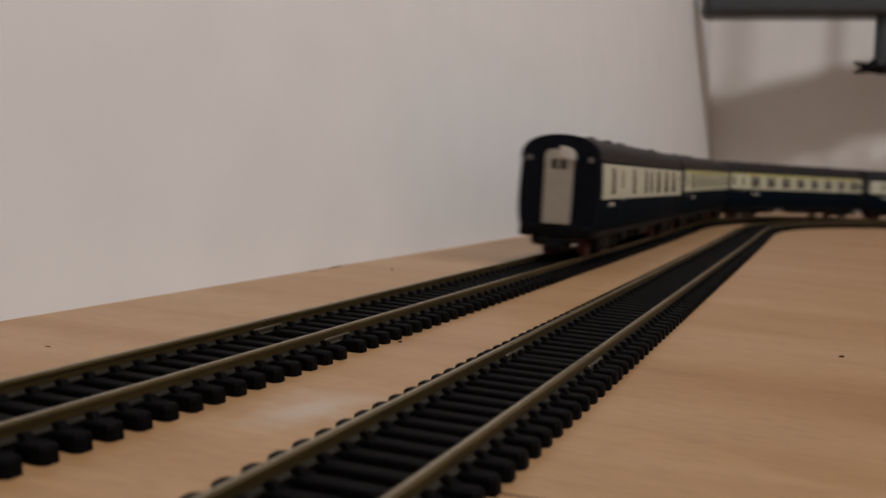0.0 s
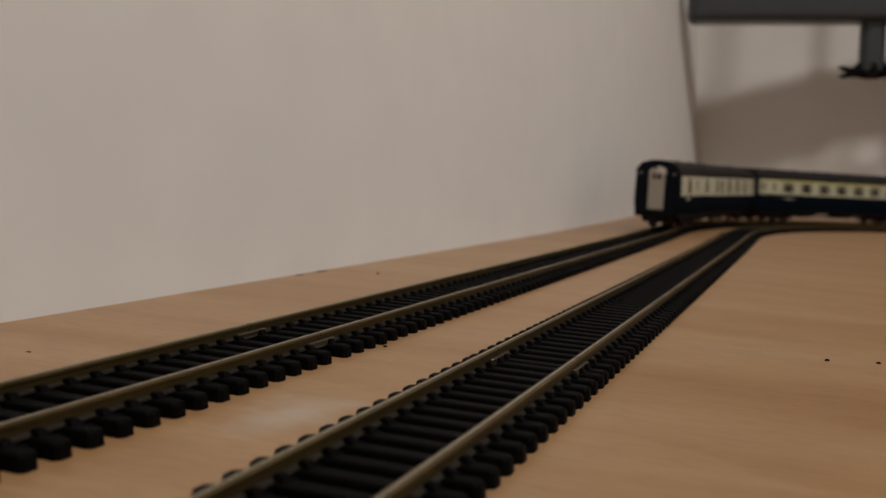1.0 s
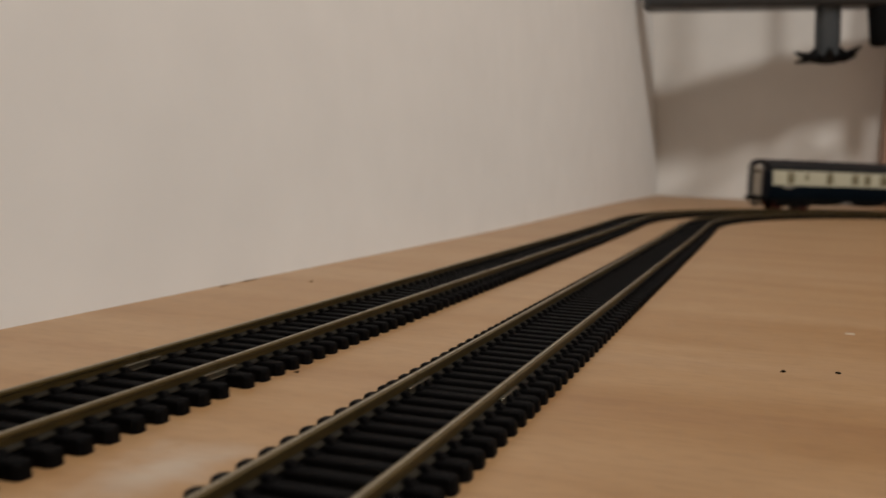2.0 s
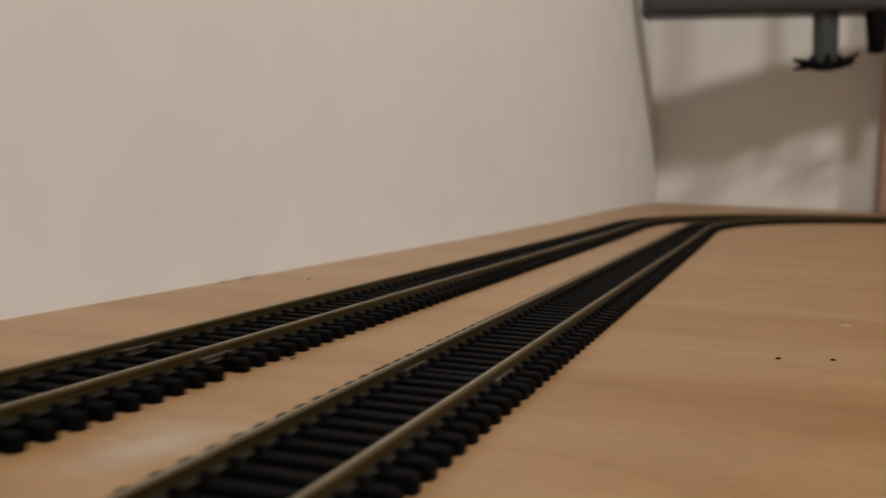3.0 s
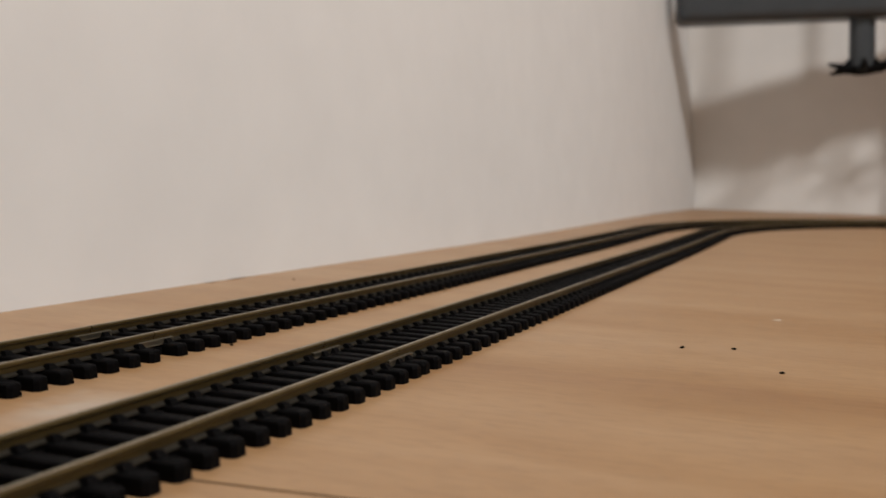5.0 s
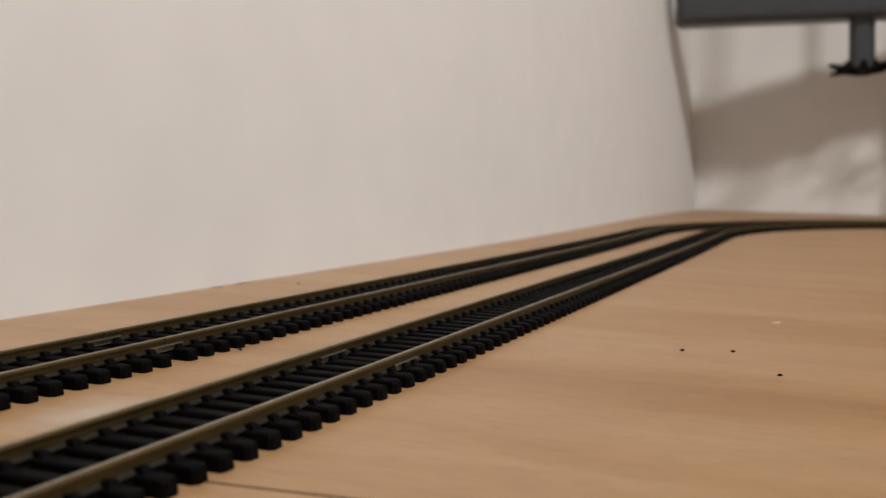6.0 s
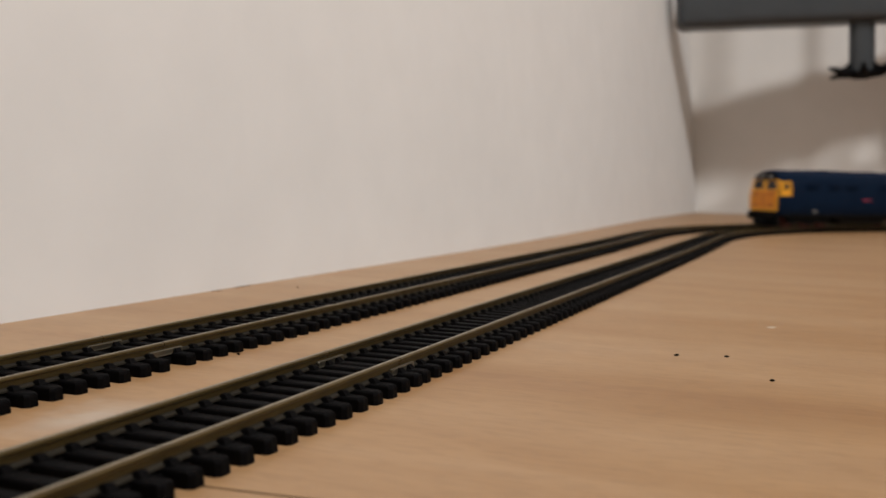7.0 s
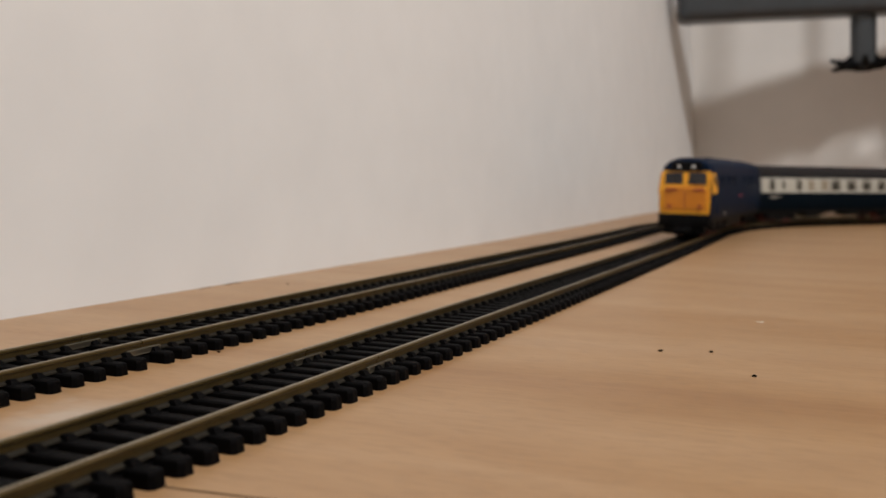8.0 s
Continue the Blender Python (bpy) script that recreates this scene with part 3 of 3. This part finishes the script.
        # headcode box on the cab roof
        hb = part("headcode_box", loft([[(x, sgn * (L - 5.5), z) for x, z in ((-10.5, 47.9), (10.5, 47.9), (9.4, 54.8), (-9.4, 54.8))], [(x, sgn * (L - 3.6), z) for x, z in ((-10.2, 48.3), (10.2, 48.3), (9.0, 54.2), (-9.0, 54.2))]]), BLACK_PLASTIC, c, "black headcode box with two marker lights")
        for x in (-4.6, 4.6):
            part("marker_light", rod(1.05, 0.8, pose(x, sgn * (L - 3.3), 51.4, 90, 0, 0), 16), WHITE, hb, "round white marker light")
        part("buffer_beam", box(-16.2, 16.2, min(sgn * (L - 4), sgn * (L + 0.6)), max(sgn * (L - 4), sgn * (L + 0.6)), 12.6, 20.4, 0.6), BLACK_PLASTIC, c, "black buffer beam")
        part("snow_skirt", box(-13, 13, min(sgn * (L - 9), sgn * (L - 2)), max(sgn * (L - 9), sgn * (L - 2)), 7.2, 13, 0.6), BLACK_PLASTIC, c)
        buffers(c, sgn * (L - 0.5), sgn, 16.5)
        for x in (-5, -2, 2, 5):
            part("brake_hose", rod(0.5, 5, pose(x, sgn * (L + 1.2), 13.5, 8 * sgn, 0, 0), 8), BLACK_PLASTIC, c)
        part("coupling", box(-5.5, 5.5, min(sgn * L, sgn * (L + 4)), max(sgn * L, sgn * (L + 4)), 8.5, 11.5, 0.6), BLACK_PLASTIC, c)
        bogie(c, sgn * 84, 52, 6.6, True)
    for sd in (-1, 1):
        part("nameplate", box(sd * 17.65 - 0.35, sd * 17.65 + 0.35, -6, 6, 30.2, 31.8, 0.2), RED, c, "red nameplate")
        for y in (-84, -60, -30, 24, 50, 84):
            gr = part("grille", box(sd * 16.4 - 0.9, sd * 16.4 + 0.62, y - 9, y + 9, 38.5, 45.5, 0.2), LOCO_BLUE, c)
            for k in range(5):
                part("louvre", box(sd * 17.0 - 0.6, sd * 17.0 + 0.12, y - 8, y + 8, 39.3 + k * 1.25, 39.8 + k * 1.25), LOCO_BLUE, gr)
        part("solebar", box(sd * 15.6 - 0.8, sd * 15.6 + 0.8, -L + 10, L - 10, 14.8, 17.4, 0.3), BLACK_PLASTIC, c)
        b = bmesh.new()
        for k in range(2):
            box(sd * 17.72 - 0.2, sd * 17.72 + 0.1, 78 + k * 2.2, 79.4 + k * 2.2, 19.5, 21.2, 0, b)
        part("number_bars", b, GREYBAND, c, "pale number marks")
    part("fuel_tank", box(-13.5, 13.5, -38, 38, 8.2, 16.5, 2.0), BLACK_PLASTIC, c)
    for y in (-70, -20, 25, 66):
        part("roof_grille", box(-7, 7, y - 11, y + 11, 56.2, 57.9, 0.5), LOCO_BLUE, c)
    part("exhaust", rod(3, 2, pose(0, 45, 57.6), 16, bevel=0.4), BLACK_PLASTIC, c)
    return c


STANDARD = [(-75 + 25 * k, 15.0) for k in range(7)]
SALOON = [(-83 + 27.4 * k, 15.5) for k in range(8)]
LEAD = [(109, 8.0), (69, 8.0), (11, 15.0), (-15, 15.0), (-41, 15.0), (-67, 15.0), (-93, 15.0)]
BRAKE = [(-101, 9.0), (-49, 9.0), (-14, 9.0), (3, 9.0), (28, 15.0), (58, 16.0), (88, 16.0)]

tail = [
    coach("dark blue and cream model brake coach, last of its train", CREAM, BRAKE, (-80, 112), lit=GLAZING_WARM, band_low=31.4, tail_end=True),
    coach("dark blue and cream model coach with a yellow cantrail", AGED_CREAM, SALOON, (-119, -104, 122), True),
    coach("dark blue and cream model coach with a yellow cantrail", AGED_CREAM, SALOON, (-119, -104, 122), True),
    coach("dark blue and cream model passenger coach", CREAM, STANDARD, (-108, -86, 86, 108)),
]
engine = loco()
rake = [
    coach("dark blue and pale grey model coach behind the locomotive", GREYBAND, LEAD, (92, -119), tan_windows=[(50, 9), (29, 11)]),
    coach("dark blue and pale grey model passenger coach", GREYBAND, STANDARD, (-108, -86, 86, 108)),
    coach("dark blue and pale grey model passenger coach", GREYBAND, STANDARD, (-108, -86, 86, 108)),
]


# The grey stand over the far corner ---------------------------------------
def stand():
    c = thing("grey_metal_stand", "grey enamelled metal bar with hanging posts and black star knobs", "metal stand")
    b = box(0, 450, -33, 33, -34, 34, 12, seg=4)
    part("crossbar", b, GREY_PAINT, c, "thick rounded grey crossbar", at(0, 0, 34), True)
    # added upright out of view; it throws the vertical shadow on the far wall
    part("column", box(210, 236, -13, 13, 62, 1500, 5, seg=3), GREY_PAINT, c, "unseen upright grey tube added above the bar")

    def star(px):
        """A six-armed knob moulded in one piece, its tips curling up."""
        s = bmesh.new()
        rim = []
        for k in range(36):
            a = radians(10 * k)
            arm = int((k + 2.5) // 6) % 6
            tip = max(0.0, math.cos(6 * a)) ** 1.3
            r = 19 + (33, 37, 30, 36, 38, 31)[arm] * tip
            rim.append((r, a, tip ** 3 * (6, 15, -3, 6, 8, 12)[arm]))
        rings = []
        for z0, k_r, k_l in ((-80, 0.2, 0), (-78, 0.3, 0), (-76, 0.6, 0), (-74.5, 0.9, 0.8), (-71.5, 1.0, 1.0), (-69, 0.96, 1.0), (-66, 0.55, 0.2), (-58, 0.42, 0)):
            rings.append([(px + r * k_r * math.cos(a + 0.35), r * k_r * math.sin(a + 0.35), z0 + k_l * l) for r, a, l in rim])
        join(s, loft(rings))
        return part("star_knob", s, BLACK_PLASTIC, c, "black plastic star knob")

    for px in (262, 427):
        part("post", rod(17.8, 72, pose(px, 0, -34), 24), GREY_PAINT, c, "short grey tube under the bar", smooth=True)
        star(px)
    part("end_stop", rod(12, 70, pose(331, -10, -22), 24, 18, bevel=5), BLACK_PLASTIC, c, "rounded black stop", smooth=True)
    return c


metal_stand = stand()
metal_stand.matrix_world = at(-82, 1511, 279, 0, 0, 14) @ pose(0, 0, 0, 0, -2.4, 0)

# Crumbs and marks on the board ---------------------------------------------
def crumb(x, y, r):
    b = bmesh.new()
    bmesh.ops.create_icosphere(b, subdivisions=2, radius=r)
    for v in b.verts:
        v.co *= 1 + 0.35 * noise.noise(v.co * 1.7 + Vector((x, y, 0)))
        v.co.z *= 0.55
        v.co.x *= 1.35
    tagged(part("crumb", b, CRUMB, None, place=at(x, y, r * 0.42)), "tiny dark crumb lying on the plywood", "crumb", "crumbs on the board")


for x, y, r in ((117.7, 272.9, 0.52), (130.2, 277.7, 0.48), (143.6, 248.8, 0.52), (17.2, 217.0, 0.4), (-49.5, 359.8, 0.4), (-44.0, 823.0, 0.8)):
    crumb(x, y, r)


def fleck(x, y, w, l, turn, paint=FLECK, label="pale dried paint fleck on the plywood"):
    """A flat uneven flake of old paint."""
    b = bmesh.new()
    ring = [(w * (0.7 + 0.4 * math.sin(k * 2.1 + x)) * math.cos(k * 0.785), l * (0.8 + 0.3 * math.cos(k * 1.7 + y)) * math.sin(k * 0.785)) for k in range(8)]
    join(b, loft([[(px, py, 0.02) for px, py in ring], [(px * 0.8, py * 0.8, 0.22) for px, py in ring]]))
    tagged(part("paint_fleck", b, paint, None, place=at(x, y, 0, 0, 0, turn)), label, "paint fleck", "flecks on the board")


fleck(137.5, 344.0, 1.6, 0.9, 10)
fleck(-41.0, 163.0, 0.8, 0.35, 8, SEAM, "small brown nick in the plywood")
fleck(99.0, 126.0, 0.9, 0.45, 5, SEAM, "small brown nick in the plywood")
fleck(-69.6, 349.0, 0.9, 7.0, 2, SEAM, "dark brown fleck at the foot of the wall")
fleck(-69.4, 331.0, 0.7, 4.0, -2, SEAM, "dark brown fleck at the foot of the wall")


def drawn_line():
    """A pencilled joint line that runs across the board, thin and slightly broken."""
    pts = [(66 + 12 * k, 123.6 + 0.11 * 12 * k + random.uniform(-0.15, 0.15), 0.28 + 0.18 * random.random()) for k in range(24)]
    b = bmesh.new()
    join(b, loft([[(x, y - w, 0.01), (x, y + w, 0.01), (x, y + w, 0.06), (x, y - w, 0.06)] for x, y, w in pts]))
    tagged(part("pencil_line", b, SEAM, None), "thin brown pencil line across the plywood", "pencil line")


drawn_line()

# A brown cupboard side at the far wall
cup = thing("brown_cupboard", "brown veneered cupboard side against the far wall", "cupboard")
part("side_panel", box(0, 16, 0, 58, 0, 900, 1.5), PANEL, cup)
part("door", box(17, 420, 0, 16, 4, 896, 1.5), PANEL, cup)
part("top", box(0, 420, -4, 58, 901, 918, 1.5), PANEL, cup)
part("back", box(17, 420, 50, 58, 0, 900), PANEL, cup)
cup.matrix_world = at(268, 1661, 5)


# Motion -----------------------------------------------------------------
TAIL_S = [
    (0.00, 424.0),
    (8.00, 3424.0),
]
ENGINE_S = [
    (0.00, 3150.0),
    (8.00, 724.0),
]
COACH_GAP = 272.0
for vehicle in (*tail, *rake):
    vehicle.scale = (1.07, 1.0, 1.03)
engine.scale = (1.12, 0.95, 1.09)


def along(rows, t):
    for (ta, sa), (tb, sb) in zip(rows, rows[1:]):
        if t <= tb:
            return sa + (sb - sa) * (t - ta) / (tb - ta)
    return rows[-1][1]


def motions():
    times = [k / 10 for k in range(81)]
    for n, c in enumerate(tail):
        walk(c, [(t, ride("outer", along(TAIL_S, t) + 129 + n * COACH_GAP, 91)) for t in times])
    walk(engine, [(t, ride("inner", along(ENGINE_S, t) + 127.3, 80, True)) for t in times])
    for n, c in enumerate(rake):
        walk(c, [(t, ride("inner", along(ENGINE_S, t) + 258 + 129 + n * COACH_GAP, 91, True)) for t in times])


motions()
